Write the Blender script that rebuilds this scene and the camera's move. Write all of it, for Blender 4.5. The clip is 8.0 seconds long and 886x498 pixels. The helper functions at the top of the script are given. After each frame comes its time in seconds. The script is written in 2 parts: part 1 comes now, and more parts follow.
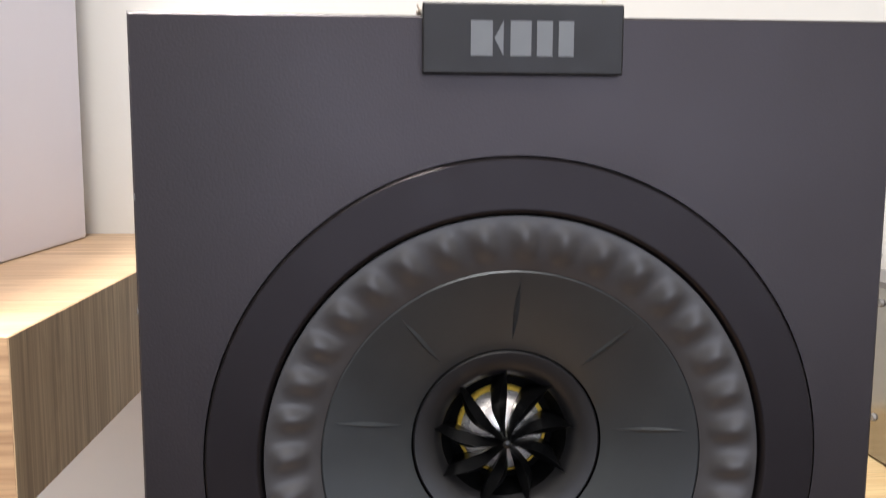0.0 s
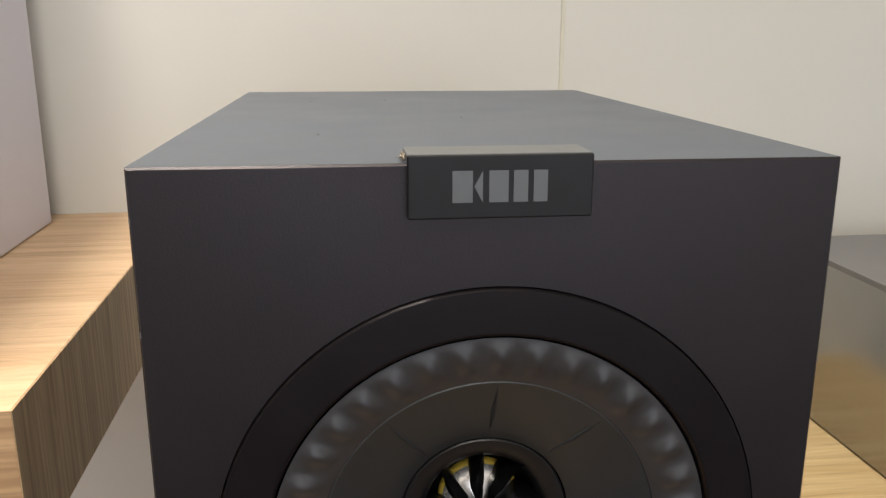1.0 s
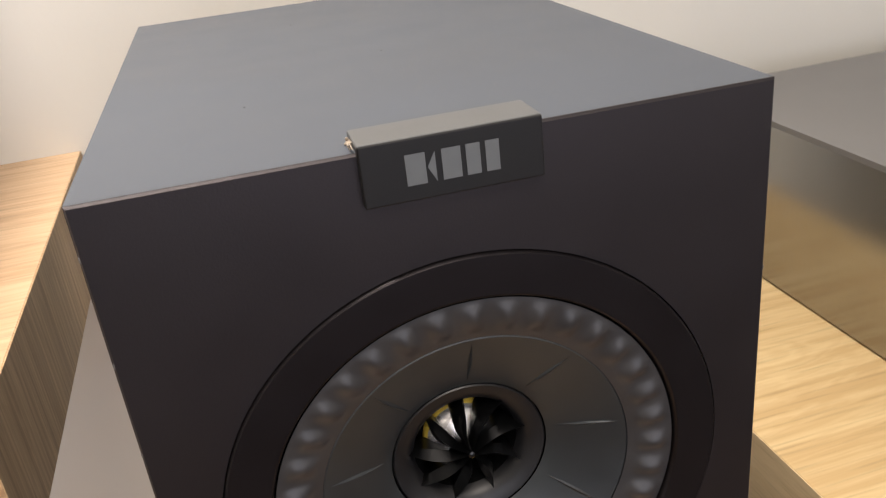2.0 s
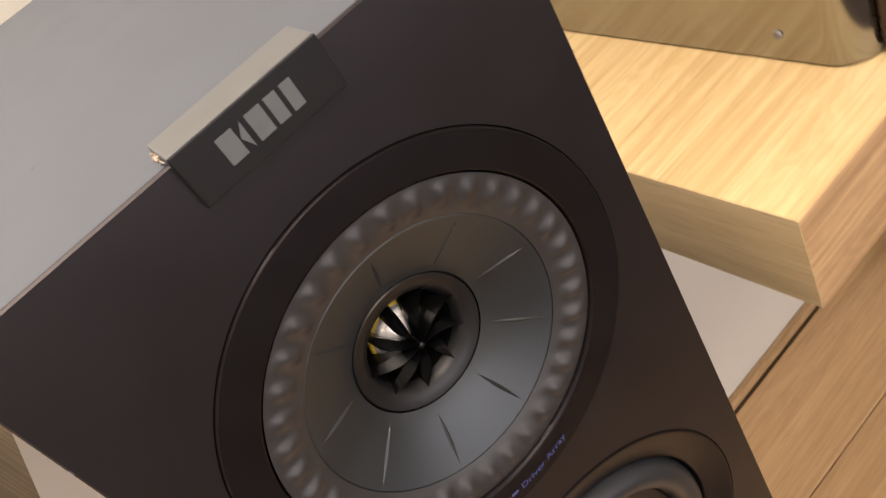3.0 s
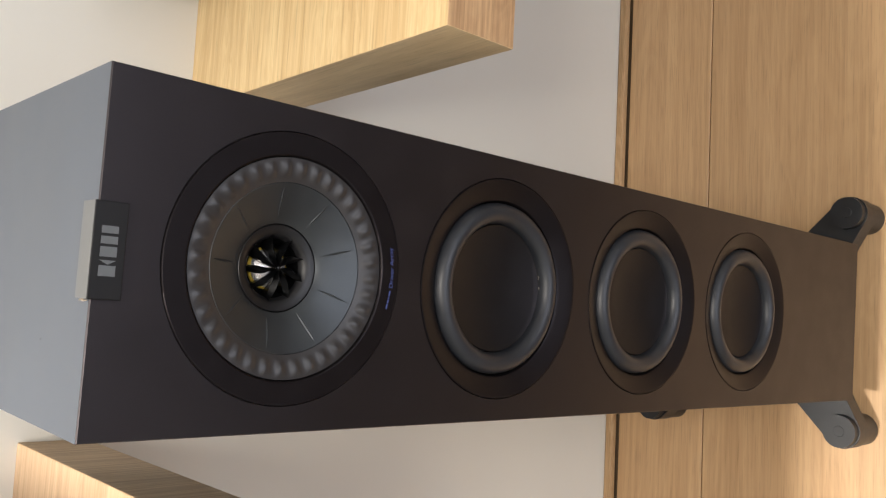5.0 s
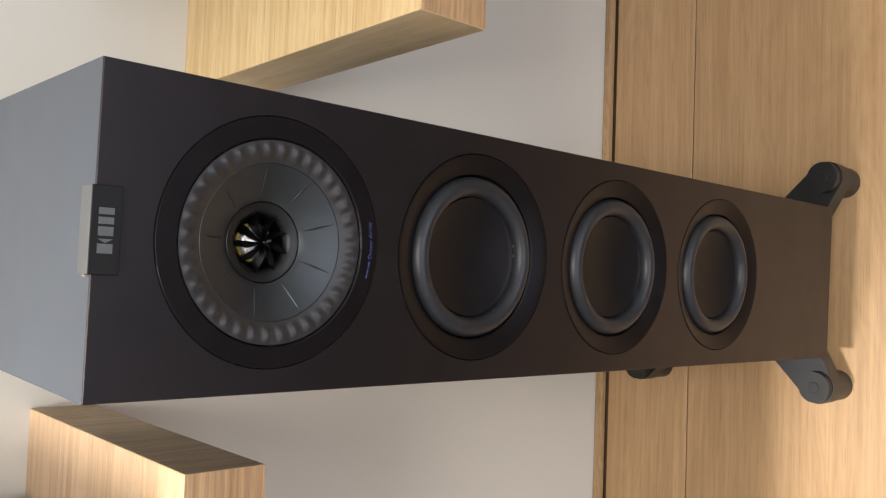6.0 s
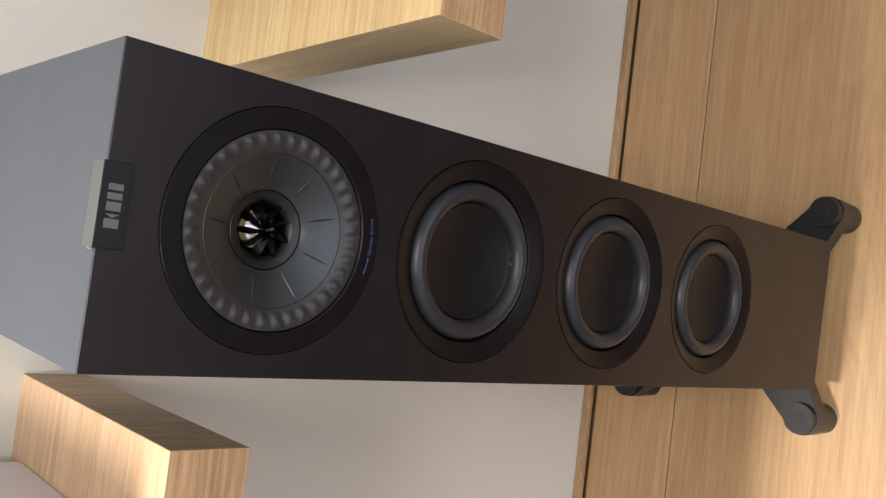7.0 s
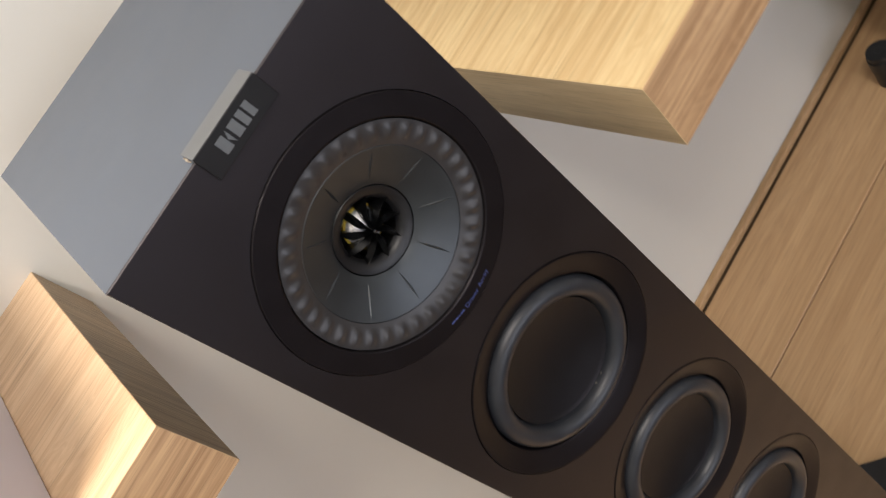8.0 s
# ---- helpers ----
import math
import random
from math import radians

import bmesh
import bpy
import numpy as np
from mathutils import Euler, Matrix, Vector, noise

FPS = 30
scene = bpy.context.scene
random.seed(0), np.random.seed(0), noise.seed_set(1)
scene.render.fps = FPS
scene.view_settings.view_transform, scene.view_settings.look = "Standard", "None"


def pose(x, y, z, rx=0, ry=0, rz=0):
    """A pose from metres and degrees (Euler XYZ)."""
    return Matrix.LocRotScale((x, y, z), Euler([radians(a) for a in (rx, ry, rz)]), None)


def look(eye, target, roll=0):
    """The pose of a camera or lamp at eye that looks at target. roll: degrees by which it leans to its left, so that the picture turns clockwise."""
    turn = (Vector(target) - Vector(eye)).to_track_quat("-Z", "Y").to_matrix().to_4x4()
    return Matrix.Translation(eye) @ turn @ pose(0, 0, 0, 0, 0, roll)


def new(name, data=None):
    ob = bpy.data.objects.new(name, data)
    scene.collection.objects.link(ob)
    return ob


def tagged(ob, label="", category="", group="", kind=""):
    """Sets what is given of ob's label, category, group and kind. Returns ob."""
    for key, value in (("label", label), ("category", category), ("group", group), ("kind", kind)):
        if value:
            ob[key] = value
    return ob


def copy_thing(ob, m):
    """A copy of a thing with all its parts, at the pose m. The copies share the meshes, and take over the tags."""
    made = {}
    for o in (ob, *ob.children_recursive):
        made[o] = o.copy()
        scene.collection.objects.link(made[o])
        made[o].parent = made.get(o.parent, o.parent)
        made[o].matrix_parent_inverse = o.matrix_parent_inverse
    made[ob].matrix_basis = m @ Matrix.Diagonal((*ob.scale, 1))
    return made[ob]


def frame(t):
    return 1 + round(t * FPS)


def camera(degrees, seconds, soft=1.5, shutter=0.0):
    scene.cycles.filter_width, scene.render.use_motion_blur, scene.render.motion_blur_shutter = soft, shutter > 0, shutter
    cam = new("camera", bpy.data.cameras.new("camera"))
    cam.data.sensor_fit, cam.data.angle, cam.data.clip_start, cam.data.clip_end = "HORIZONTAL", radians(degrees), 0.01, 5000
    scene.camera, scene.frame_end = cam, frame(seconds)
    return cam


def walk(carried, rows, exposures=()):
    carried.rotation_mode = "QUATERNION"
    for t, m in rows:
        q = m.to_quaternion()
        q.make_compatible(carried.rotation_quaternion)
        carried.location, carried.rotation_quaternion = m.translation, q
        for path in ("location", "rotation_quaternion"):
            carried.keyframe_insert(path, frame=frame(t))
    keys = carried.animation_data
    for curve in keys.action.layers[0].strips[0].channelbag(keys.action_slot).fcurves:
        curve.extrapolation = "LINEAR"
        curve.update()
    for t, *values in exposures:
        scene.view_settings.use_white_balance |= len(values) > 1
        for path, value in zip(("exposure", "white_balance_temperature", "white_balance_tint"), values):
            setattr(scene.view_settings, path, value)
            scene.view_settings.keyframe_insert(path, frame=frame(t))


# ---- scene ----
cam = camera(55.56, 8.0, soft=1.2, shutter=0.2)
PATH = [
    (0, (-0.0285, -0.1984, 0.9094), (0.0772, 1.7847, 0.6729), 0.31),
    (0.5, (-0.0359, -0.2004, 0.9541), (0.1145, 1.7660, 0.6219), 0.54),
    (1, (-0.0366, -0.2041, 0.9710), (0.1768, 1.7212, 0.4733), 0.05),
    (1.2, (-0.0347, -0.2063, 0.9741), (0.2105, 1.6990, 0.4174), -0.09),
    (2.3, (-0.0496, -0.1780, 1.0141), (0.3940, 1.5214, 0.0574), -12.13),
    (2.5, (-0.0505, -0.1707, 1.0185), (0.4322, 1.4794, -0.0033), -17.10),
    (2.7, (-0.0449, -0.1768, 1.0150), (0.4475, 1.4267, -0.0742), -23.47),
    (3, (-0.0389, -0.1897, 1.0160), (0.4352, 1.3327, -0.1913), -34.44),
    (3.5, (-0.0257, -0.2288, 1.0358), (0.3475, 1.2471, -0.2613), -53.74),
    (4, (-0.0148, -0.3004, 1.0603), (0.2743, 1.1679, -0.2665), -68.85),
    (4.5, (-0.0105, -0.3599, 1.0758), (0.1907, 1.1139, -0.2612), -77.81),
    (5, (-0.0156, -0.3990, 1.0826), (0.1220, 1.0804, -0.2563), -82.52),
    (6.5, (-0.0119, -0.4482, 1.0976), (0.0346, 1.0417, -0.2358), -85.71),
    (7, (-0.0120, -0.4494, 1.0985), (0.0468, 1.0423, -0.2324), -80.67),
    (7.5, (-0.0234, -0.4172, 1.0866), (0.1076, 1.0868, -0.2252), -69.42),
    (8, (-0.0383, -0.3523, 1.0804), (0.1841, 1.1998, -0.1612), -52.98),
]
walk(cam, [(t, look(eye, target, roll)) for t, eye, target, roll in PATH],
     exposures=[(0, -0.05, 6250, 15), (0.5, -0.52, 6450, 7), (1.0, -0.76, 6600, 11), (2.5, -0.36, 6900, 17), (3.5, -0.22, 7700, 20),
                (4.5, -0.33, 6650, 13), (6.5, -0.62, 6350, 12), (7.5, -0.63, 6450, 14), (8, -0.56, 6450, 14)])

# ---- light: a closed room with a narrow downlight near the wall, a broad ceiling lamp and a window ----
ROOM = pose(0, 0.3911, 0, 0, 0, 1.377)          # the back wall is turned a little against the loudspeaker
CEILING = 2.5

world = bpy.data.worlds.new("world")
world.use_nodes = True
world.node_tree.nodes["Background"].inputs["Color"].default_value = (0.75, 0.8, 1.0, 1)
world.node_tree.nodes["Background"].inputs["Strength"].default_value = 0.1
scene.world = world


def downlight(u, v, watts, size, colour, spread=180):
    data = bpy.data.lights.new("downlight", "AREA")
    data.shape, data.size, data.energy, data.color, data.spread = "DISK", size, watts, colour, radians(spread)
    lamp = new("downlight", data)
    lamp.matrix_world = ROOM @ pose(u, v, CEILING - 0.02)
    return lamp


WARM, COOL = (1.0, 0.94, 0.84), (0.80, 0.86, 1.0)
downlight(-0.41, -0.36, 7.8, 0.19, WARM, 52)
downlight(-0.1, -1.5, 44, 0.7, WARM)

# daylight from a window in the wall that faces the loudspeaker
pane = bpy.data.lights.new("window_light", "AREA")
pane.shape, pane.size, pane.size_y, pane.energy, pane.color = "RECTANGLE", 2.4, 1.7, 52, COOL
daylight = new("window_light", pane)
daylight.matrix_world = ROOM @ pose(0.35, -3.18, 1.15, 90, 0, 0)


# ---- materials ----
def nodes_of(name):
    m = bpy.data.materials.new(name)
    m.use_nodes = True
    return m, m.node_tree.nodes, m.node_tree.links, m.node_tree.nodes["Principled BSDF"]


def plain(name, colour, rough, metal=0.0, mottle=0.12, scale=40.0, grain=900.0, bump=0.02, spec=0.5, rough_vary=0.04, coat=0.0):
    """A painted, moulded or metal surface with a soft mottle, a fine grain and uneven gloss."""
    m, n, l, b = nodes_of(name)
    co = n.new("ShaderNodeTexCoord")
    big, fine = n.new("ShaderNodeTexNoise"), n.new("ShaderNodeTexNoise")
    big.inputs["Scale"].default_value, big.inputs["Detail"].default_value = scale, 6
    fine.inputs["Scale"].default_value, fine.inputs["Detail"].default_value = grain, 2
    for x in (big, fine):
        l.new(co.outputs["Object"], x.inputs["Vector"])
    ramp = n.new("ShaderNodeMapRange")
    ramp.inputs["From Min"].default_value, ramp.inputs["From Max"].default_value = 0.3, 0.7
    ramp.inputs["To Min"].default_value, ramp.inputs["To Max"].default_value = 1 - mottle, 1 + mottle
    l.new(big.outputs["Fac"], ramp.inputs["Value"])
    mix = n.new("ShaderNodeVectorMath")
    mix.operation = "SCALE"
    mix.inputs[0].default_value = colour
    l.new(ramp.outputs["Result"], mix.inputs["Scale"])
    l.new(mix.outputs["Vector"], b.inputs["Base Color"])
    gl = n.new("ShaderNodeMapRange")
    gl.inputs["From Min"].default_value, gl.inputs["From Max"].default_value = 0.3, 0.7
    gl.inputs["To Min"].default_value, gl.inputs["To Max"].default_value = rough - rough_vary, rough + rough_vary
    l.new(big.outputs["Fac"], gl.inputs["Value"])
    l.new(gl.outputs["Result"], b.inputs["Roughness"])
    b.inputs["Metallic"].default_value = metal
    b.inputs["Specular IOR Level"].default_value = spec
    b.inputs["Coat Weight"].default_value, b.inputs["Coat Roughness"].default_value, b.inputs["Coat IOR"].default_value = coat, rough, 1.6
    bp = n.new("ShaderNodeBump")
    bp.inputs["Strength"].default_value, bp.inputs["Distance"].default_value = bump, 0.001
    l.new(fine.outputs["Fac"], bp.inputs["Height"])
    l.new(bp.outputs["Normal"], b.inputs["Normal"])
    return m


def wood(name, light, dark, along, rough=0.45, fine=200.0, figure=9.0, per_piece=False, streak=0.3, rings=0.05, spread=0.12):
    """Oak laminate whose grain runs along the axis 0, 1 or 2 of the object."""
    m, n, l, b = nodes_of(name)
    co = n.new("ShaderNodeTexCoord")
    at = co.outputs["Object"]
    if per_piece:
        info, push = n.new("ShaderNodeObjectInfo"), n.new("ShaderNodeVectorMath")
        push.operation = "MULTIPLY_ADD"
        push.inputs[1].default_value = (7.3, 5.1, 3.7)
        l.new(info.outputs["Random"], push.inputs[0])
        l.new(at, push.inputs[2])
        at = push.outputs["Vector"]

    def stretched(across, lengthwise, detail, warp):
        mp, tx = n.new("ShaderNodeMapping"), n.new("ShaderNodeTexNoise")
        s = [across] * 3
        s[along] = lengthwise
        mp.inputs["Scale"].default_value = s
        tx.inputs["Scale"].default_value, tx.inputs["Detail"].default_value = 1.0, detail
        tx.inputs["Distortion"].default_value = warp
        l.new(at, mp.inputs["Vector"])
        l.new(mp.outputs["Vector"], tx.inputs["Vector"])
        return tx.outputs["Fac"]

    broad = stretched(figure * 2.2, figure * 0.28, 5, 2.4)
    lines = stretched(fine, fine * 0.022, 3, 0.3)
    pores = stretched(fine * 3.2, fine * 0.11, 2, 0.0)
    mid = stretched(fine * 0.3, fine * 0.009, 4, 0.8)
    ramp = n.new("ShaderNodeValToRGB")
    ramp.color_ramp.elements[0].position, ramp.color_ramp.elements[0].color = 0.5 - spread, (*dark, 1)
    ramp.color_ramp.elements[1].position, ramp.color_ramp.elements[1].color = 0.5 + spread, (*light, 1)
    # growth rings: contour lines of the stretched figure
    ring, wave, rise = n.new("ShaderNodeMath"), n.new("ShaderNodeMath"), n.new("ShaderNodeMath")
    ring.operation, wave.operation, rise.operation = "MULTIPLY", "SINE", "MULTIPLY_ADD"
    ring.inputs[1].default_value = 85.0
    rise.inputs[1].default_value = rings
    l.new(broad, ring.inputs[0])
    l.new(ring.outputs[0], wave.inputs[0])
    l.new(wave.outputs[0], rise.inputs[0])
    add = n.new("ShaderNodeMix")
    add.inputs["Factor"].default_value = streak
    blend = n.new("ShaderNodeMix")
    blend.inputs["Factor"].default_value = 0.45
    l.new(broad, blend.inputs["A"])
    l.new(mid, blend.inputs["B"])
    l.new(blend.outputs["Result"], add.inputs["A"])
    l.new(lines, add.inputs["B"])
    l.new(add.outputs["Result"], rise.inputs[2])
    l.new(rise.outputs[0], ramp.inputs["Fac"])
    dim = n.new("ShaderNodeMapRange")
    dim.inputs["From Min"].default_value, dim.inputs["From Max"].default_value = 0.28, 0.45
    dim.inputs["To Min"].default_value, dim.inputs["To Max"].default_value = 0.8, 1.0
    l.new(pores, dim.inputs["Value"])
    out = n.new("ShaderNodeVectorMath")
    out.operation = "SCALE"
    l.new(ramp.outputs["Color"], out.inputs[0])
    l.new(dim.outputs["Result"], out.inputs["Scale"])
    last = out.outputs["Vector"]
    if per_piece:
        tone, sc = n.new("ShaderNodeMapRange"), n.new("ShaderNodeVectorMath")
        tone.inputs["To Min"].default_value, tone.inputs["To Max"].default_value = 0.97, 1.03
        l.new(info.outputs["Random"], tone.inputs["Value"])
        sc.operation = "SCALE"
        l.new(last, sc.inputs[0])
        l.new(tone.outputs["Result"], sc.inputs["Scale"])
        last = sc.outputs["Vector"]
    l.new(last, b.inputs["Base Color"])
    b.inputs["Roughness"].default_value = rough
    bp = n.new("ShaderNodeBump")
    bp.inputs["Strength"].default_value, bp.inputs["Distance"].default_value = 0.12, 0.0006
    l.new(lines, bp.inputs["Height"])
    l.new(bp.outputs["Normal"], b.inputs["Normal"])
    return m


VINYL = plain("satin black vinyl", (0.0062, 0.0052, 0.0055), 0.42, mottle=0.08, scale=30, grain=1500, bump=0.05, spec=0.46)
# black vinyl; the top's bright bluish sheen is put into the base colour
CABINET = plain("black vinyl with blue sheen tone", (0.078, 0.091, 0.112), 0.44, mottle=0.06, scale=18, grain=1500, bump=0.04, spec=0.42)
TRIM = plain("moulded black trim", (0.0048, 0.0040, 0.0044), 0.40, mottle=0.08, scale=60, grain=2500, bump=0.03, spec=0.24)
RIBBED = plain("ribbed rubber surround", (0.030, 0.0285, 0.029), 0.42, mottle=0.1, scale=120, grain=3000, bump=0.03)
RUBBER = plain("smooth rubber surround", (0.018, 0.020, 0.024), 0.42, mottle=0.1, scale=90, grain=2500, bump=0.03)
CONE = plain("satin charcoal cone", (0.058, 0.064, 0.068), 0.4, metal=0.72, mottle=0.08, scale=50, grain=2500, bump=0.02)
WOOFER = plain("matte black woofer cone", (0.006, 0.006, 0.0063), 0.46, mottle=0.12, scale=70, grain=2200, bump=0.05, spec=0.24)
for m in (VINYL, TRIM, WOOFER):
    m.node_tree.nodes["Principled BSDF"].inputs["Specular Tint"].default_value = (1.0, 0.91, 0.96, 1)
GAP = plain("black of gaps and throat shade", (0.002, 0.002, 0.002), 0.9, mottle=0.05, spec=0.05)
HORN = plain("satin black horn", (0.0055, 0.0053, 0.0058), 0.42, mottle=0.05, bump=0.0, spec=0.5)
FIN = plain("black fin", (0.0014, 0.0015, 0.0017), 0.3, mottle=0.05, bump=0.0, spec=0.42)
DOME = plain("pale gold aluminium dome", (0.92, 0.88, 0.83), 0.28, metal=0.6, mottle=0.04, scale=200, bump=0.0)
BADGE = plain("dark satin badge", (0.005, 0.0046, 0.0046), 0.46, mottle=0.1, scale=150, grain=3000, bump=0.04, spec=0.34)
# the lip is as dark as the badge; its grazing reflection is coloured in
BADGE_TOP = plain("badge lip with reflected tone", (0.100, 0.104, 0.106), 0.4, metal=0.0, spec=0.8, mottle=0.1, scale=150, grain=3000, bump=0.04)
PRINT = plain("silver grey print", (0.11, 0.118, 0.122), 0.45, mottle=0.06, scale=200, bump=0.0)
BLUE = plain("blue print", (0.06, 0.085, 0.25), 0.5, mottle=0.05, scale=200, bump=0.0)
GLUE = plain("dried glue", (0.42, 0.35, 0.27), 0.5, mottle=0.2, scale=400, bump=0.2)
SCUFF = plain("bare scuffed edge", (0.16, 0.155, 0.15), 0.6, mottle=0.2, scale=300)
FOOT = plain("grey black foot plastic", (0.012, 0.0135, 0.0155), 0.4, mottle=0.15, scale=80, grain=2200, bump=0.06)
YELLOW = plain("yellow dome edge", (0.85, 0.58, 0.08), 0.35, metal=0.2, mottle=0.05, bump=0.0)
# for the unseen floor layer that darkens what the baffle reflects
DARK_FLOOR = plain("dark brown for reflections", (0.066, 0.045, 0.035), 0.95, mottle=0.3, scale=60, grain=500, bump=0.4)
WALL = plain("warm white wall paint", (0.69, 0.672, 0.608), 0.7, mottle=0.025, scale=3.0, grain=260, bump=0.06)
JOINT = plain("cream joint filler", (0.66, 0.63, 0.52), 0.6, mottle=0.05, scale=30)
CEIL = plain("white ceiling paint", (0.78, 0.77, 0.75), 0.8, mottle=0.03, scale=3)
WHITE = plain("white lacquer", (0.69, 0.67, 0.75), 0.4, mottle=0.02, scale=8, grain=400, bump=0.02)
STEEL = plain("grey lacquered steel", (0.34, 0.335, 0.32), 0.17, metal=1.0, mottle=0.04, scale=20, grain=1200, bump=0.01, rough_vary=0.02)
LID = plain("silver grey lid", (0.19, 0.185, 0.18), 0.4, metal=0.0, mottle=0.03, scale=15, grain=900, bump=0.03)
BLACK = plain("dark maroon fascia", (0.022, 0.007, 0.008), 0.3, mottle=0.05, bump=0.0)
OAK_U = wood("oak laminate along", (0.70, 0.535, 0.285), (0.56, 0.385, 0.185), 0, streak=0.48, fine=150, rings=0.03, spread=0.1)
OAK_L = wood("rosy oak laminate", (0.67, 0.475, 0.295), (0.53, 0.345, 0.195), 0, streak=0.48, fine=150, rings=0.03, spread=0.1)
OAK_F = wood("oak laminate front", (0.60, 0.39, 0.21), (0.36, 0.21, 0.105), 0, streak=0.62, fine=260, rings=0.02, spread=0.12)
# lighter than the other oak: light on the right shelf's end is coloured in
OAK_W = wood("oak laminate deep end in lit tone", (0.76, 0.585, 0.345), (0.63, 0.46, 0.25), 1, fine=260, figure=14, streak=0.3, rings=0.02)
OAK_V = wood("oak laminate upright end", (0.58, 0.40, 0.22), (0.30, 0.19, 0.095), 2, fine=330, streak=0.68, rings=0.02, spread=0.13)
FLOOR = wood("oak laminate floor", (0.58, 0.375, 0.195), (0.45, 0.275, 0.134), 0, rough=0.42, per_piece=True, fine=190, figure=3.0, streak=0.42, rings=0.03, spread=0.13)
SUB = plain("dark floor joint", (0.13, 0.085, 0.045), 0.8, mottle=0.2, scale=20)
STRIP = wood("oak floor trim", (0.52, 0.34, 0.18), (0.36, 0.22, 0.1), 0, fine=300)


# ---- mesh helpers ----
def part(name, bm, material, parent=None, label="", smooth=False):
    """Link a bmesh as one mesh object, under a thing or a part if there is one."""
    bmesh.ops.recalc_face_normals(bm, faces=bm.faces)
    me = bpy.data.meshes.new(name)
    bm.to_mesh(me)
    bm.free()
    for m in (material if isinstance(material, (list, tuple)) else [material]):
        me.materials.append(m)
    if smooth:
        me.shade_smooth()
        me.set_sharp_from_angle(angle=radians(32))
    ob = new(name, me)
    ob.parent = parent
    return tagged(ob, label) if label else ob


def box(x0, x1, y0, y1, z0, z1, bevel=0.0, bm=None, segments=2):
    bm = bm or bmesh.new()
    vs = [bm.verts.new((x, y, z)) for x in (x0, x1) for y in (y0, y1) for z in (z0, z1)]
    fs = [bm.faces.new([vs[i] for i in q]) for q in ((0, 1, 3, 2), (4, 6, 7, 5), (0, 4, 5, 1), (2, 3, 7, 6), (0, 2, 6, 4), (1, 5, 7, 3))]
    if bevel:
        bmesh.ops.bevel(bm, geom=list({e for f in fs for e in f.edges}), offset=bevel, segments=segments, profile=0.5, affect="EDGES")
    return bm


def lathe(profile, cx, cz, segs=128, bm=None, closed_middle=False):
    """Turn (radius, depth) pairs about an axis that points out of the baffle (-y)."""
    bm = bm or bmesh.new()
    rings = []
    for r, d in profile:
        rings.append([bm.verts.new((cx + r * math.cos(a), d, cz + r * math.sin(a)))
                      for a in (2 * math.pi * i / segs for i in range(segs))])
    for p, q in zip(rings, rings[1:]):
        for i in range(segs):
            j = (i + 1) % segs
            bm.faces.new((p[i], p[j], q[j], q[i]))
    if closed_middle:
        bm.faces.new(rings[-1])
    return bm


def prism(outline, z0, z1, bevel=0.0, segments=2):
    """A plan outline raised from z0 to z1."""
    bm = bmesh.new()
    low = [bm.verts.new((x, y, z0)) for x, y in outline]
    top = [bm.verts.new((x, y, z1)) for x, y in outline]
    bm.faces.new(low[::-1])
    cap = bm.faces.new(top)
    for i in range(len(outline)):
        j = (i + 1) % len(outline)
        bm.faces.new((low[i], low[j], top[j], top[i]))
    if bevel:
        bmesh.ops.bevel(bm, geom=list(cap.edges), offset=bevel, segments=segments, profile=0.5, affect="EDGES")
    return bm


def disc(cx, cy, r, n=40, a0=0.0, a1=2 * math.pi):
    return [(cx + r * math.cos(a0 + (a1 - a0) * i / n), cy + r * math.sin(a0 + (a1 - a0) * i / n)) for i in range(n)]


# ---- the room ----
def structure(name, bm, material, label):
    ob = part(name, bm, material)
    ob.matrix_world = ROOM
    return tagged(ob, label, kind="structure")


HALF, FRONT = 1.7, -3.2
floor = structure("floor", box(-HALF, HALF, FRONT, 0, -0.06, -0.007), SUB, "oak laminate plank floor with dark joints")
structure("wall_back", box(-HALF - 0.1, HALF + 0.1, 0, 0.1, -0.06, CEILING), WALL, "warm white painted wall behind the loudspeaker")
structure("wall_left", box(-HALF - 0.1, -HALF, FRONT, 0, -0.06, CEILING), WALL, "warm white painted side wall")
structure("wall_right", box(HALF, HALF + 0.1, FRONT, 0, -0.06, CEILING), WALL, "warm white painted side wall")
structure("wall_front", box(-HALF - 0.1, HALF + 0.1, FRONT - 0.1, FRONT, -0.06, CEILING), WALL, "warm white painted wall")
structure("ceiling", box(-HALF - 0.1, HALF + 0.1, FRONT - 0.1, 0.1, CEILING, CEILING + 0.1), CEIL, "white painted ceiling")
structure("trim", box(0.1125, 0.1155, -0.0010, 0, 0.016, CEILING, 0.0005), JOINT, "cream joint strip between two wall panels")
structure("baseboard", box(-HALF, HALF, -0.013, 0, 0.0005, 0.013, 0.003), STRIP, "low oak floor moulding along the wall")


# ---- the tower loudspeaker ----
W, D, TOP, LOW = 0.09, 0.2645, 0.94, 0.072
UNI = 0.8323
WOOFERS = (0.6632, 0.4942, 0.3252)


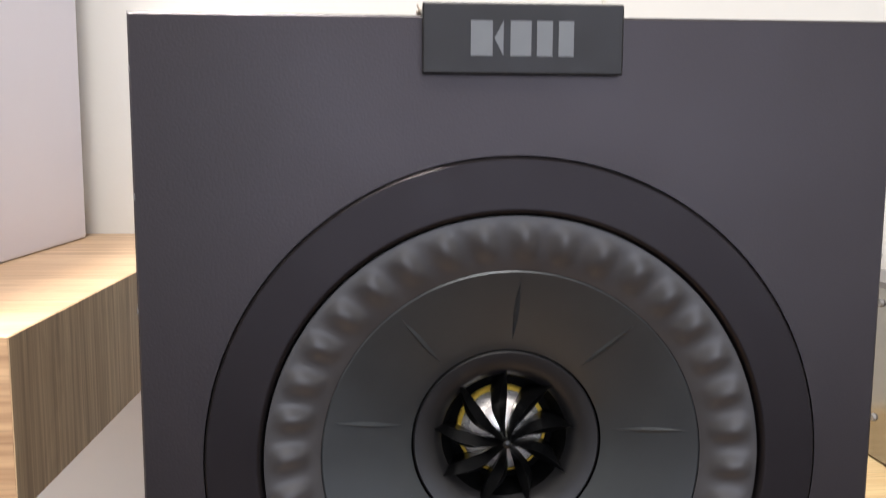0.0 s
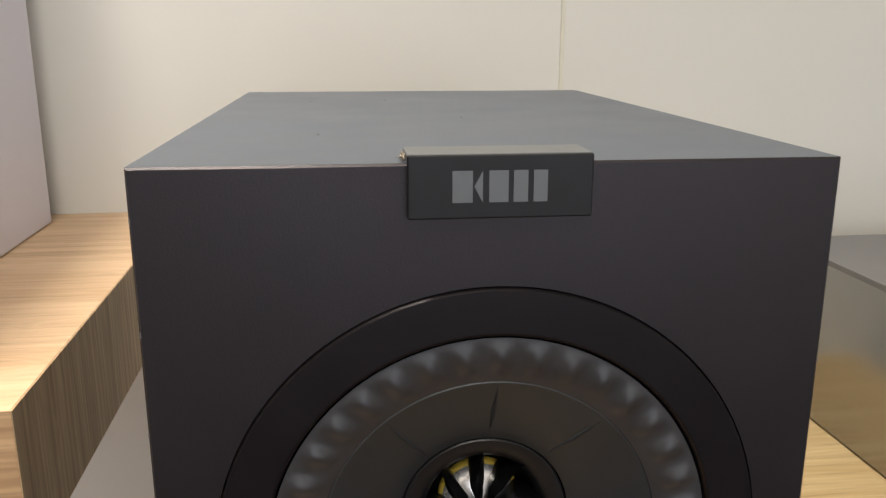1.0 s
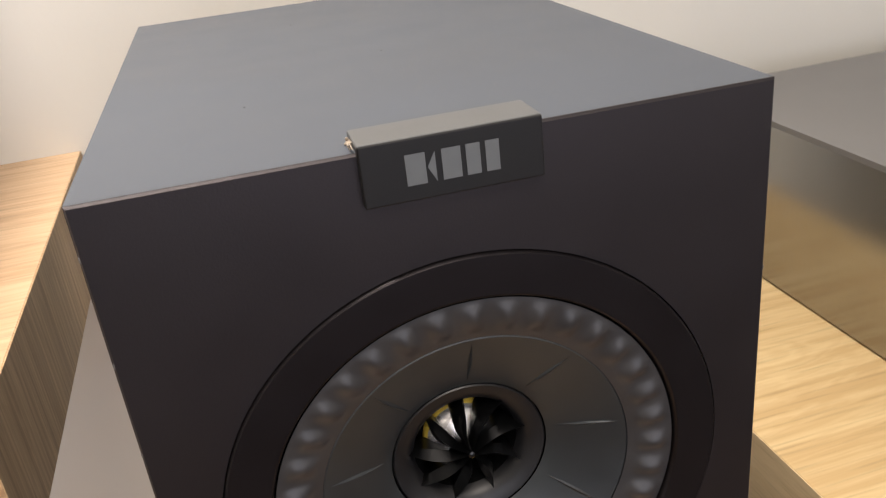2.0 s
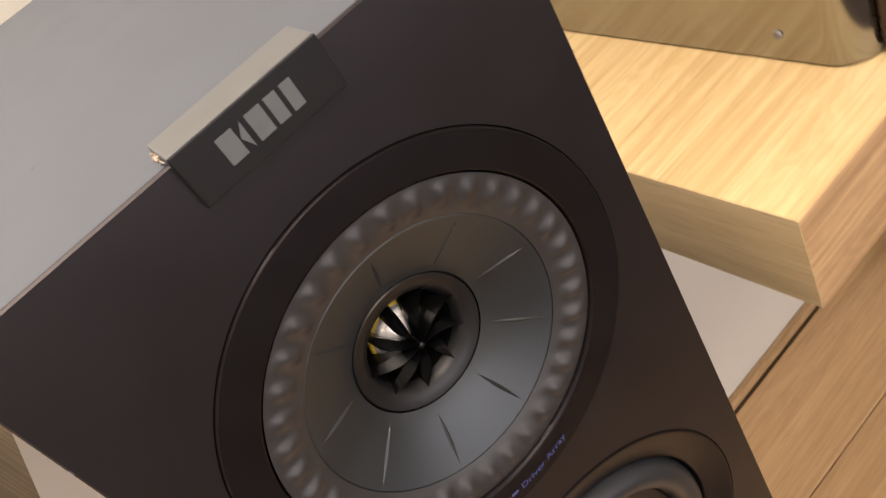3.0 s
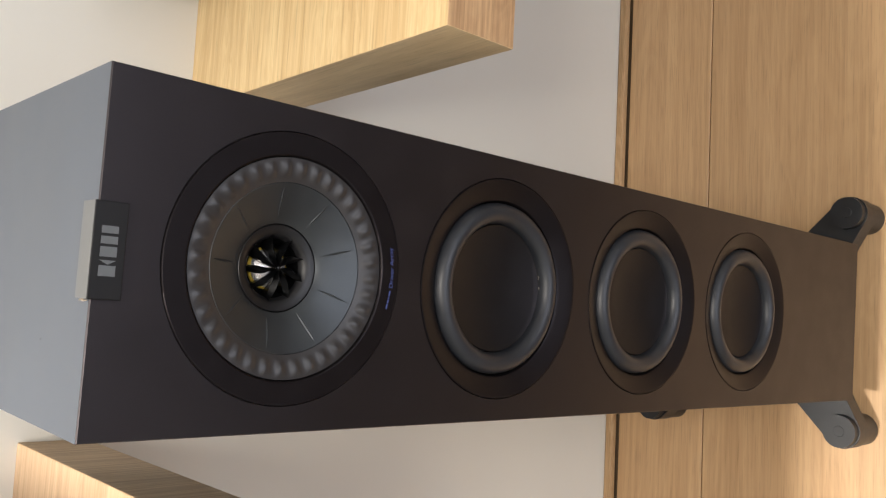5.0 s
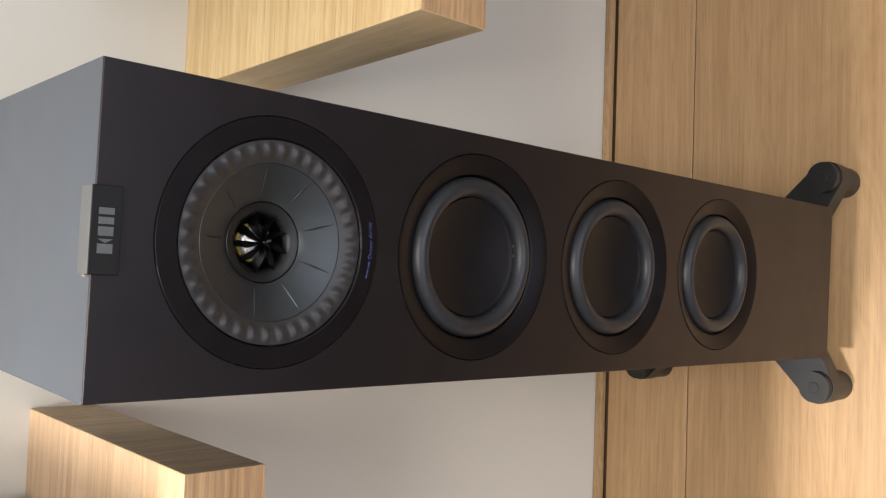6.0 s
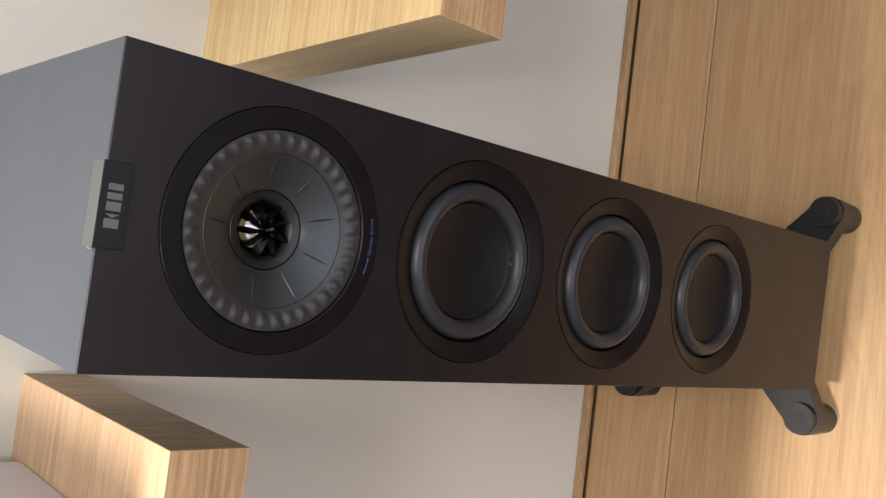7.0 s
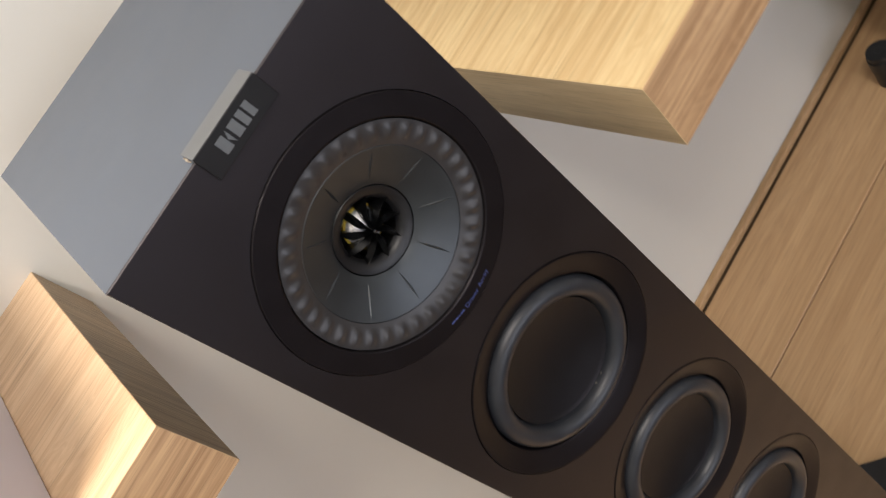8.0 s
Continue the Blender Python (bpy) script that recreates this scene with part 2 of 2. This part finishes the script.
def baffle():
    """Front board, 14 mm thick, with four round cut-outs and a fine chamfer."""
    bm = bmesh.new()
    cuts = [(UNI, 0.0757, 0.7478, TOP)]
    edges = [0.7478, 0.5787, 0.4097, LOW]
    cuts += [(z, 0.0756, lo, hi) for z, lo, hi in zip(WOOFERS, edges[1:], edges)]
    c = 0.0006
    for cz, r, z0, z1 in cuts:
        top, low = (z1 - c if z1 == TOP else z1), (z0 + c if z0 == LOW else z0)
        xs = W - c
        corners = [math.atan2(z - cz, x) % (2 * math.pi) for x in (-xs, xs) for z in (low, top)]
        angles = sorted({round(a, 6) for a in [2 * math.pi * i / 120 for i in range(120)] + corners})
        inner, outer, deep = [], [], []
        for a in angles:
            ca, sa = math.cos(a), math.sin(a)
            k = min(xs / abs(ca) if abs(ca) > 1e-9 else 9, ((top - cz) if sa > 0 else (cz - low)) / abs(sa) if abs(sa) > 1e-9 else 9)
            inner.append(bm.verts.new((r * ca, 0, cz + r * sa)))
            outer.append(bm.verts.new((k * ca, 0, cz + k * sa)))
            deep.append(bm.verts.new((r * ca, 0.014, cz + r * sa)))
        for i in range(len(angles)):
            j = (i + 1) % len(angles)
            bm.faces.new((inner[i], inner[j], outer[j], outer[i]))
            bm.faces.new((deep[i], deep[j], inner[j], inner[i]))
    bmesh.ops.remove_doubles(bm, verts=bm.verts, dist=1e-5)
    ring = [[bm.verts.new(p) for p in ((-w, y, b), (w, y, b), (w, y, t), (-w, y, t))]
            for w, y, b, t in ((W - c, 0, LOW + c, TOP - c), (W, c, LOW, TOP), (W, 0.0012, LOW, TOP))]
    for p, q in zip(ring, ring[1:]):
        for i in range(4):
            j = (i + 1) % 4
            bm.faces.new((p[i], p[j], q[j], q[i]))
    bmesh.ops.remove_doubles(bm, verts=bm.verts, dist=1e-5)
    return bm


def ribbed_surround():
    """Half roll pressed into 36 rounded pleats."""
    cells, per, steps = 36, 14, 14
    bm = bmesh.new()
    rows = []
    for k in range(steps + 1):
        s = k / steps
        r = 0.0478 + s * (0.0613 - 0.0478)
        roll = math.sin(math.pi * s) ** 0.7
        row = []
        for i in range(cells * per):
            u = (i % per) / per
            skew = 0.12 * (s - 0.5) * 2 * math.pi / cells
            a = 2 * math.pi * (i / per + 0.35) / cells + skew
            pleat = (0.5 - 0.5 * math.cos(2 * math.pi * u ** 0.85)) ** 1.4
            reach = max(0.0, math.sin(math.pi * min(1, max(0, (s - 0.19) / 0.70)))) ** 0.8
            height = roll * 0.0008 + 0.0015 * pleat * reach
            row.append(bm.verts.new((r * math.cos(a), 0.0038 - 0.0030 * s - height, UNI + r * math.sin(a))))
        rows.append(row)
    n = cells * per
    for p, q in zip(rows, rows[1:]):
        for i in range(n):
            j = (i + 1) % n
            bm.faces.new((p[i], p[j], q[j], q[i]))
    return bm


def cone_depth(r):
    s = (r - 0.0252) / (0.0472 - 0.0252)
    return 0.0155 - 0.0117 * s ** 0.85


def uni_cone():
    return lathe([(0.0477, 0.0040)] + [(r, cone_depth(r)) for r in np.linspace(0.0473, 0.0252, 14)], 0, UNI, 144)


def spoke_mesh():
    """One slim raised rib on the cone, built at angle 0 round the axis."""
    bm = bmesh.new()
    rows = []
    for i in range(13):
        s = i / 12
        r = 0.0278 + s * 0.0178
        w = 0.0012 * math.sin(math.pi * s) ** 0.8 + 0.00003
        lift = 0.0006 * math.sin(math.pi * s) ** 0.8
        base = cone_depth(r)
        rows.append([bm.verts.new((r, base - h, o)) for o, h in ((-w, -0.0004), (w * 0.25, lift), (w, -0.0004))])
    for p, q in zip(rows, rows[1:]):
        for i in range(2):
            bm.faces.new((p[i], p[i + 1], q[i + 1], q[i]))
    return bm


def fin_mesh():
    """One blade of the tweeter's waveguide, built at angle 0 round the axis."""
    bm = bmesh.new()
    rows = []
    for i in range(13):
        s = i / 12
        r = 0.0003 + s * 0.0192
        w = 0.0002 + 0.0019 * math.sin(math.pi * min(1, s ** 1.1 * 1.0)) ** 1.4
        front = 0.0138 + 0.0034 * s ** 1.6
        back = 0.0271 - 0.0064 * math.sqrt(max(0.0, 1 - (r / 0.0116) ** 2))
        bend = 0.0021 * math.sin(math.pi * s)
        rows.append([bm.verts.new(p) for p in ((r, front, bend), (r, front + 0.0032, bend + w - 0.0006 * s), (r, back, bend + w * 0.6),
                                               (r, back, bend - w * 0.6), (r, front + 0.0032, bend - w - 0.0006 * s))])
    for p, q in zip(rows, rows[1:]):
        for i in range(5):
            j = (i + 1) % 5
            bm.faces.new((p[i], p[j], q[j], q[i]))
    bm.faces.new(rows[0])
    bm.faces.new(rows[-1])
    return bm


def coaxial_driver(tower):
    ring = part("coaxial_driver", lathe([(0.0753, 0.010), (0.0753, -0.0002), (0.0751, -0.0006), (0.0747, -0.0010), (0.0743, -0.0010),
                                        (0.0740, -0.0010), (0.0632, -0.0008), (0.0629, -0.0008), (0.0625, -0.0006), (0.0620, 0.0002), (0.0618, 0.0012), (0.0617, 0.010)], 0, UNI, 160),
                TRIM, tower, "black moulded trim ring of the main driver", True)
    part("basket", lathe([(0.0765, 0.0095), (0.0590, 0.0095), (0.0230, 0.0185)], 0, UNI, 96), GAP, ring)
    part("surround", ribbed_surround(), RIBBED, ring, "dark grey rubber surround with scalloped ribs", True)
    part("cone", uni_cone(), CONE, ring, "satin charcoal cone with nine raised spokes", True)
    rib = part("spoke", spoke_mesh(), CONE, ring)
    for k in range(9):
        ob = rib if k == 0 else new("spoke", rib.data)
        ob.parent = ring
        ob.matrix_basis = Matrix.Translation((0, 0, UNI)) @ Matrix.Rotation(-radians(88 + 40 * k), 4, "Y")
    part("horn", lathe([(0.0247, 0.0185), (0.0247, 0.0157), (0.0243, 0.0153), (0.0226, 0.0157), (0.0208, 0.0164), (0.0192, 0.0174), (0.0179, 0.0190), (0.0170, 0.0210)],
                       0, UNI, 96), HORN, ring, "satin black tweeter horn", True)
    # inner horn wall and the disc behind: recess shade painted black
    part("horn_throat", lathe([(0.0170, 0.0210), (0.0162, 0.0232), (0.0153, 0.0258), (0.0146, 0.0290)], 0, UNI, 96),
         GAP, ring, "throat of the horn with its deep shade in black", True)
    part("throat", lathe([(0.0149, 0.0286), (0.0090, 0.0288)], 0, UNI, 64), GAP, ring)
    part("dome", lathe([(0.0118, 0.0282)] + [(0.0116 * math.cos(a), 0.0276 - 0.0064 * math.sin(a)) for a in np.linspace(0, 1.5, 10)],
                       0, UNI, 64, None, True), DOME, ring, "pale metallic tweeter dome", True)
    part("dome_edge", lathe([(0.0125, 0.0282), (0.0124, 0.0270), (0.0120, 0.0263), (0.0114, 0.0259)], 0, UNI, 64), YELLOW, ring, "thin yellow ring round the dome", True)
    first = part("fin", fin_mesh(), FIN, ring, "thin black curved waveguide blade", True)
    for k in range(9):
        ob = first if k == 0 else new("fin", first.data)
        ob.parent = ring
        ob.matrix_basis = Matrix.Translation((0, 0, UNI)) @ Matrix.Rotation(-radians(90 + 40 * k), 4, "Y")
        tagged(ob, "thin black curved waveguide blade")
    part("plug", lathe([(0.0017, 0.0200), (0.0015, 0.0150), (0.0011, 0.0139), (0.0004, 0.0135)], 0, UNI, 24, None, True), FIN, ring, "", True)
    # the printed line on the lower half of the ring
    curve = bpy.data.curves.new("print", "FONT")
    curve.body, curve.size = "Driver Array", 0.0040
    flat = new("print", curve)
    shape = bpy.data.meshes.new_from_object(flat.evaluated_get(bpy.context.evaluated_depsgraph_get()))
    bpy.data.objects.remove(flat)
    bm = bmesh.new()
    bm.from_mesh(shape)
    wide = max(v.co.x for v in bm.verts)
    for v in bm.verts:
        a = radians(-90) + (v.co.x / wide * 0.0245 - 0.0065) / 0.0695
        r = 0.0708 - v.co.y
        v.co = Vector((r * math.cos(a), -0.00112, UNI + r * math.sin(a)))
    part("lettering", bm, BLUE, ring, "small blue printed words Driver Array")
    bm = bmesh.new()
    for a0, a1 in ((-0.0192, -0.0162), (-0.0156, -0.0136), (-0.0130, -0.0122), (-0.0114, -0.0082)):
        corners = [(0.0700, a0), (0.0700, a1), (0.0689, a1), (0.0689, a0)]
        bm.faces.new([bm.verts.new((r * math.cos(radians(-90) + a / 0.0695), -0.00112, UNI + r * math.sin(radians(-90) + a / 0.0695)))
                      for r, a in corners])
    part("mark", bm, BLUE, ring, "short blue printed bars")


def woofer(tower, cz, glued):
    ring = part("woofer", lathe([(0.0750, 0.010), (0.0750, 0.0001), (0.0748, -0.0003), (0.0744, -0.0004), (0.0736, -0.0002), (0.0720, 0.0002), (0.0692, 0.0010),
                                 (0.0662, 0.0020), (0.0635, 0.0029), (0.0614, 0.0035), (0.0607, 0.0039), (0.0602, 0.0049), (0.0600, 0.012)], 0, cz, 144),
                TRIM, tower, "black dished trim ring of a bass driver", True)
    part("basket", lathe([(0.0755, 0.0135), (0.0400, 0.0150)], 0, cz, 72), GAP, ring)
    roll = [(0.0518 + 0.0072 * math.cos(a), 0.0075 - 0.0086 * math.sin(a)) for a in np.linspace(0.0, math.pi, 16)]
    part("surround", lathe(roll + [(0.0444, 0.0085), (0.0443, 0.0110)], 0, cz, 128), RUBBER, ring, "smooth half-roll rubber surround", True)
    part("cone", lathe([(0.0439, 0.0110), (0.0438, 0.0076), (0.0435, 0.0070)] + [(r, 0.0070 + 0.0075 * (1 - (r / 0.044) ** 2)) for r in np.linspace(0.0431, 0.001, 14)],
                       0, cz, 112, None, True), WOOFER, ring, "matte black concave cone", True)
    if glued:
        bm = bmesh.new()
        rng = random.Random(4)
        for i in range(7):
            a = radians(-82 + rng.uniform(-7, 7))
            r = 0.0443 + rng.uniform(-0.0003, 0.0003)
            m = Matrix.Translation((r * math.cos(a), 0.0066, cz + r * math.sin(a))) @ Matrix.Diagonal((rng.uniform(0.0003, 0.001), 0.0003, 0.0003, 1))
            bmesh.ops.create_icosphere(bm, subdivisions=1, radius=0.8, matrix=m)
        part("glue", bm, GLUE, ring, "small pale flecks of dried glue on the cone edge", True)


def badge(tower):
    x0, x1, front = -0.0230, 0.0233, -0.0030
    plate = part("badge", box(x0, x1, front, -0.0002, 0.9265, 0.9424, 0.0004), BADGE, tower, "dark folded badge over the top edge")
    part("lip", box(x0, x1, -0.0025, 0.0125, 0.9403, 0.9426, 0.0004), BADGE_TOP, plate, "satin lip of the dark badge, its reflection in the pale colour")
    z0, z1 = 0.9306, 0.9385
    y0, y1 = front - 0.00015, front + 0.0002
    part("square", box(-0.0120, -0.0070, y0, y1, z0, z1), PRINT, plate, "silver grey square")
    bm = bmesh.new()
    for y in (y0, y1):
        bm.faces.new([bm.verts.new((x, y, z)) for x, z in ((-0.0066, 0.9346), (-0.0045, z1), (-0.0045, z0))])
    part("wedge", bm, PRINT, plate, "silver grey wedge")
    for a, b in ((-0.0029, 0.0019), (0.0032, 0.0068), (0.0082, 0.0117)):
        part("bar", box(a, b, y0, y1, z0, z1), PRINT, plate, "silver grey bar")
    bm = bmesh.new()
    rng = random.Random(2)
    for i in range(16):
        m = Matrix.Translation((x0 - rng.uniform(0, 0.0012), rng.uniform(0.0002, 0.0086), 0.9404 + rng.uniform(0, 0.0016)))
        m = m @ Euler((rng.random() * 3, rng.random() * 3, 0)).to_matrix().to_4x4() @ Matrix.Diagonal((rng.uniform(0.0002, 0.0005), rng.uniform(0.0003, 0.0014), rng.uniform(0.0002, 0.0006), 1))
        bmesh.ops.create_icosphere(bm, subdivisions=1, radius=1.0, matrix=m)
    part("glue", bm, GLUE, plate, "torn cream glue at the badge's end")


def outrigger(tower, side, y, rear):
    """Arm under the cabinet with a round levelling foot at its end."""
    cx = side * (0.1315 if rear else 0.1285)
    root = (0.115, 0.030) if not rear else (0.17, 0.25)
    r = 0.0205
    pts = disc(cx, y, r, 40) + [(side * 0.06, root[0]), (side * 0.06, root[1])]
    # convex outline of arm and foot
    pts = sorted(set(pts))

    def chain(seq):
        out = []
        for p in seq:
            while len(out) > 1 and (out[-1][0] - out[-2][0]) * (p[1] - out[-2][1]) - (out[-1][1] - out[-2][1]) * (p[0] - out[-2][0]) <= 0:
                out.pop()
            out.append(p)
        return out[:-1]

    outline = chain(pts) + chain(pts[::-1])
    arm = part("outrigger", prism(outline, 0.031, 0.056, 0.0012), FOOT, tower, "grey black angled outrigger arm")
    part("cap", prism(disc(cx, y, 0.0188, 48), 0.056, 0.0665, 0.0022), FOOT, arm, "round adjusting cap")
    part("dimple", prism(disc(cx, y, 0.0064, 32), 0.0660, 0.0671, 0.0006), FOOT, arm)
    part("pad", prism(disc(cx, y, 0.0192, 40), 0.0, 0.0315), FOOT, arm, "black rubber foot pad")


def tower_speaker():
    tower = new("tower_loudspeaker")
    tagged(tower, "tall satin black tower loudspeaker with four round drivers", "loudspeaker", "tower loudspeakers")
    bm = bmesh.new()
    vs = {(x, y, z): bm.verts.new((x, y, z)) for x in (-W, W) for y in (0.0012, D) for z in (LOW, TOP)}
    for q in (((-W, D, LOW), (W, D, LOW), (W, D, TOP), (-W, D, TOP)), ((-W, 0.0012, LOW), (-W, D, LOW), (-W, D, TOP), (-W, 0.0012, TOP)),
              ((W, 0.0012, LOW), (W, 0.0012, TOP), (W, D, TOP), (W, D, LOW)), ((-W, 0.0012, TOP), (-W, D, TOP), (W, D, TOP), (W, 0.0012, TOP)),
              ((-W, 0.0012, LOW), (W, 0.0012, LOW), (W, D, LOW), (-W, D, LOW))):
        bm.faces.new([vs[p] for p in q])
    part("cabinet", bm, CABINET, tower, "satin black vinyl cabinet with its pale blue sheen in the colour")
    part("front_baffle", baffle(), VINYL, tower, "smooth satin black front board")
    coaxial_driver(tower)
    for k, z in enumerate(WOOFERS):
        woofer(tower, z, k == 0)
    badge(tower)
    rng = random.Random(6)
    for x, z in ((-0.0897, 0.927), (-0.0896, 0.898), (-0.0898, 0.871), (0.0896, 0.884), (-0.0897, 0.79), (0.0897, 0.70)):
        m = Matrix.Translation((x, -0.0001, z)) @ Matrix.Diagonal((0.00022, 0.00015, rng.uniform(0.0005, 0.0012), 1))
        bm = bmesh.new()
        bmesh.ops.create_icosphere(bm, subdivisions=1, radius=1.0, matrix=m)
        part("scuff", bm, SCUFF, tower)
    for side in (-1, 1):
        outrigger(tower, side, 0.017, False)
        outrigger(tower, side, 0.275, True)
    return tower


main_tower = tower_speaker()
other = copy_thing(main_tower, ROOM @ pose(0.80, -0.38, 0))

# ---- wall shelves ----
def wall_shelf(u0, u1, depth, z0, z1, top, end, label):
    """A thick floating block shelf with veneers of their own on its front and ends."""
    shelf = new("wall_shelf")
    shelf.matrix_world = ROOM
    tagged(shelf, label, "shelf", "wall shelves")
    e = 0.0004
    part("board", box(u0 + e, u1 - e, -depth + e, 0, z0, z1, 0.0004, None, 1), top, shelf)
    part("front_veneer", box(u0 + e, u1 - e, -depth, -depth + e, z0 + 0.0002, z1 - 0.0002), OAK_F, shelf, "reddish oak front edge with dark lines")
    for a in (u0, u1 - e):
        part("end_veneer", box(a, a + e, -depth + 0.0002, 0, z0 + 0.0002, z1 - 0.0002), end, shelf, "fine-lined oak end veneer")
    return shelf


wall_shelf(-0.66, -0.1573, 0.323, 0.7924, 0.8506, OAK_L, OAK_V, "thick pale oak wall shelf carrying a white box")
wall_shelf(0.1634, 0.587, 0.381, 0.654, 0.7185, OAK_U, OAK_W, "thick pale oak wall shelf carrying an amplifier")

white = new("white_cabinet")
white.matrix_world = ROOM
tagged(white, "tall plain white lacquered box standing on an oak shelf", "cabinet box")
part("body", box(-0.44, -0.2320, -0.300, -0.028, 0.8508, 1.275, 0.0015), WHITE, white)

# ---- amplifier ----
def rounded(u0, u1, v0, v1, r, n=20):
    pts = []
    for cx, cy, a in ((u1 - r, v1 - r, 0), (u0 + r, v1 - r, 90), (u0 + r, v0 + r, 180), (u1 - r, v0 + r, 270)):
        pts += [(cx + r * math.cos(radians(a + 90 * i / n)), cy + r * math.sin(radians(a + 90 * i / n))) for i in range(n + 1)]
    return pts


amp = new("amplifier")
amp.matrix_world = ROOM
tagged(amp, "silver grey amplifier with polished steel sides on an oak shelf", "amplifier")
part("casing", prism(rounded(0.2645, 0.561, -0.357, -0.050, 0.022), 0.7201, 0.8265), STEEL, amp, "polished grey steel casing", True)
part("lid", prism(rounded(0.2640, 0.5615, -0.3575, -0.0495, 0.022), 0.8265, 0.83, 0.0008), LID, amp, "pale silver grey lid")
part("fascia", box(0.279, 0.546, -0.369, -0.3565, 0.723, 0.8235, 0.003, None, 3), BLACK, amp, "dark maroon front panel")
for u, v in ((0.286, -0.33), (0.531, -0.33), (0.286, -0.08), (0.531, -0.08)):
    part("foot", prism(disc(u, v, 0.011, 24), 0.7186, 0.7202), BLACK, amp)
for v, z in ((-0.103, 0.817), (-0.103, 0.745), (-0.31, 0.737), (-0.31, 0.812)):
    bm = bmesh.new()
    bmesh.ops.create_cone(bm, cap_ends=True, segments=16, radius1=0.0028, radius2=0.0022, depth=0.0016,
                          matrix=Matrix.Translation((0.2638, v, z)) @ Matrix.Rotation(radians(-90), 4, "Y"))
    part("screw", bm, LID, amp, "small grey screw head")

# ---- specks on the cabinet top ----
rng = random.Random(11)
bm = bmesh.new()
for i in range(9):
    m = Matrix.Translation((rng.uniform(-0.06, 0.085), rng.uniform(0.004, 0.2), 0.94012)) @ Matrix.Rotation(rng.random() * 3, 4, "Z")
    m = m @ Matrix.Diagonal((rng.uniform(0.0002, 0.0008), rng.uniform(0.0001, 0.0002), 0.00012, 1))
    bmesh.ops.create_icosphere(bm, subdivisions=1, radius=1.0, matrix=m)
specks = part("dust_flecks", bm, SCUFF)
tagged(specks, "a few pale dust flecks on the dark cabinet top", "dust", kind="stuff")

# ---- added dark floor layer and floor planks ----
# added out of view so that the black baffle mirrors something dark
structure("dark_reflection_floor", box(-HALF, HALF, FRONT, -0.1575 - 2 * 0.31 - 0.002, -0.007, 0.004, 0.002), DARK_FLOOR, "added dark brown floor layer, out of view, that darkens reflections")

rows = [(-0.1575, -0.0148)]
while len(rows) < 3:
    rows.append((rows[-1][0] - 0.31, rows[-1][0]))
shapes = {}
for k, (v0, v1) in enumerate(rows):
    shift = (-0.95, -0.75, -1.1)[k % 3]
    for u0, u1 in ((-HALF, shift), (shift, shift + 2.0), (shift + 2.0, HALF)):
        size = (round(u1 - u0, 3), round(v1 - v0, 4))
        if size not in shapes:
            gap, edge = (0.0013, 0.0010) if k == 0 else (0.0006, 0.0006)
            b = box(-size[0] / 2 + gap, size[0] / 2 - gap, -size[1] / 2 + gap, size[1] / 2 - gap, -0.007, 0, edge, None, 1)
            plank = part("plank", b, FLOOR)
            shapes[size] = plank.data
        else:
            plank = new("plank", shapes[size])
        plank.parent = floor
        plank.matrix_basis = pose((u0 + u1) / 2, (v0 + v1) / 2, 0)
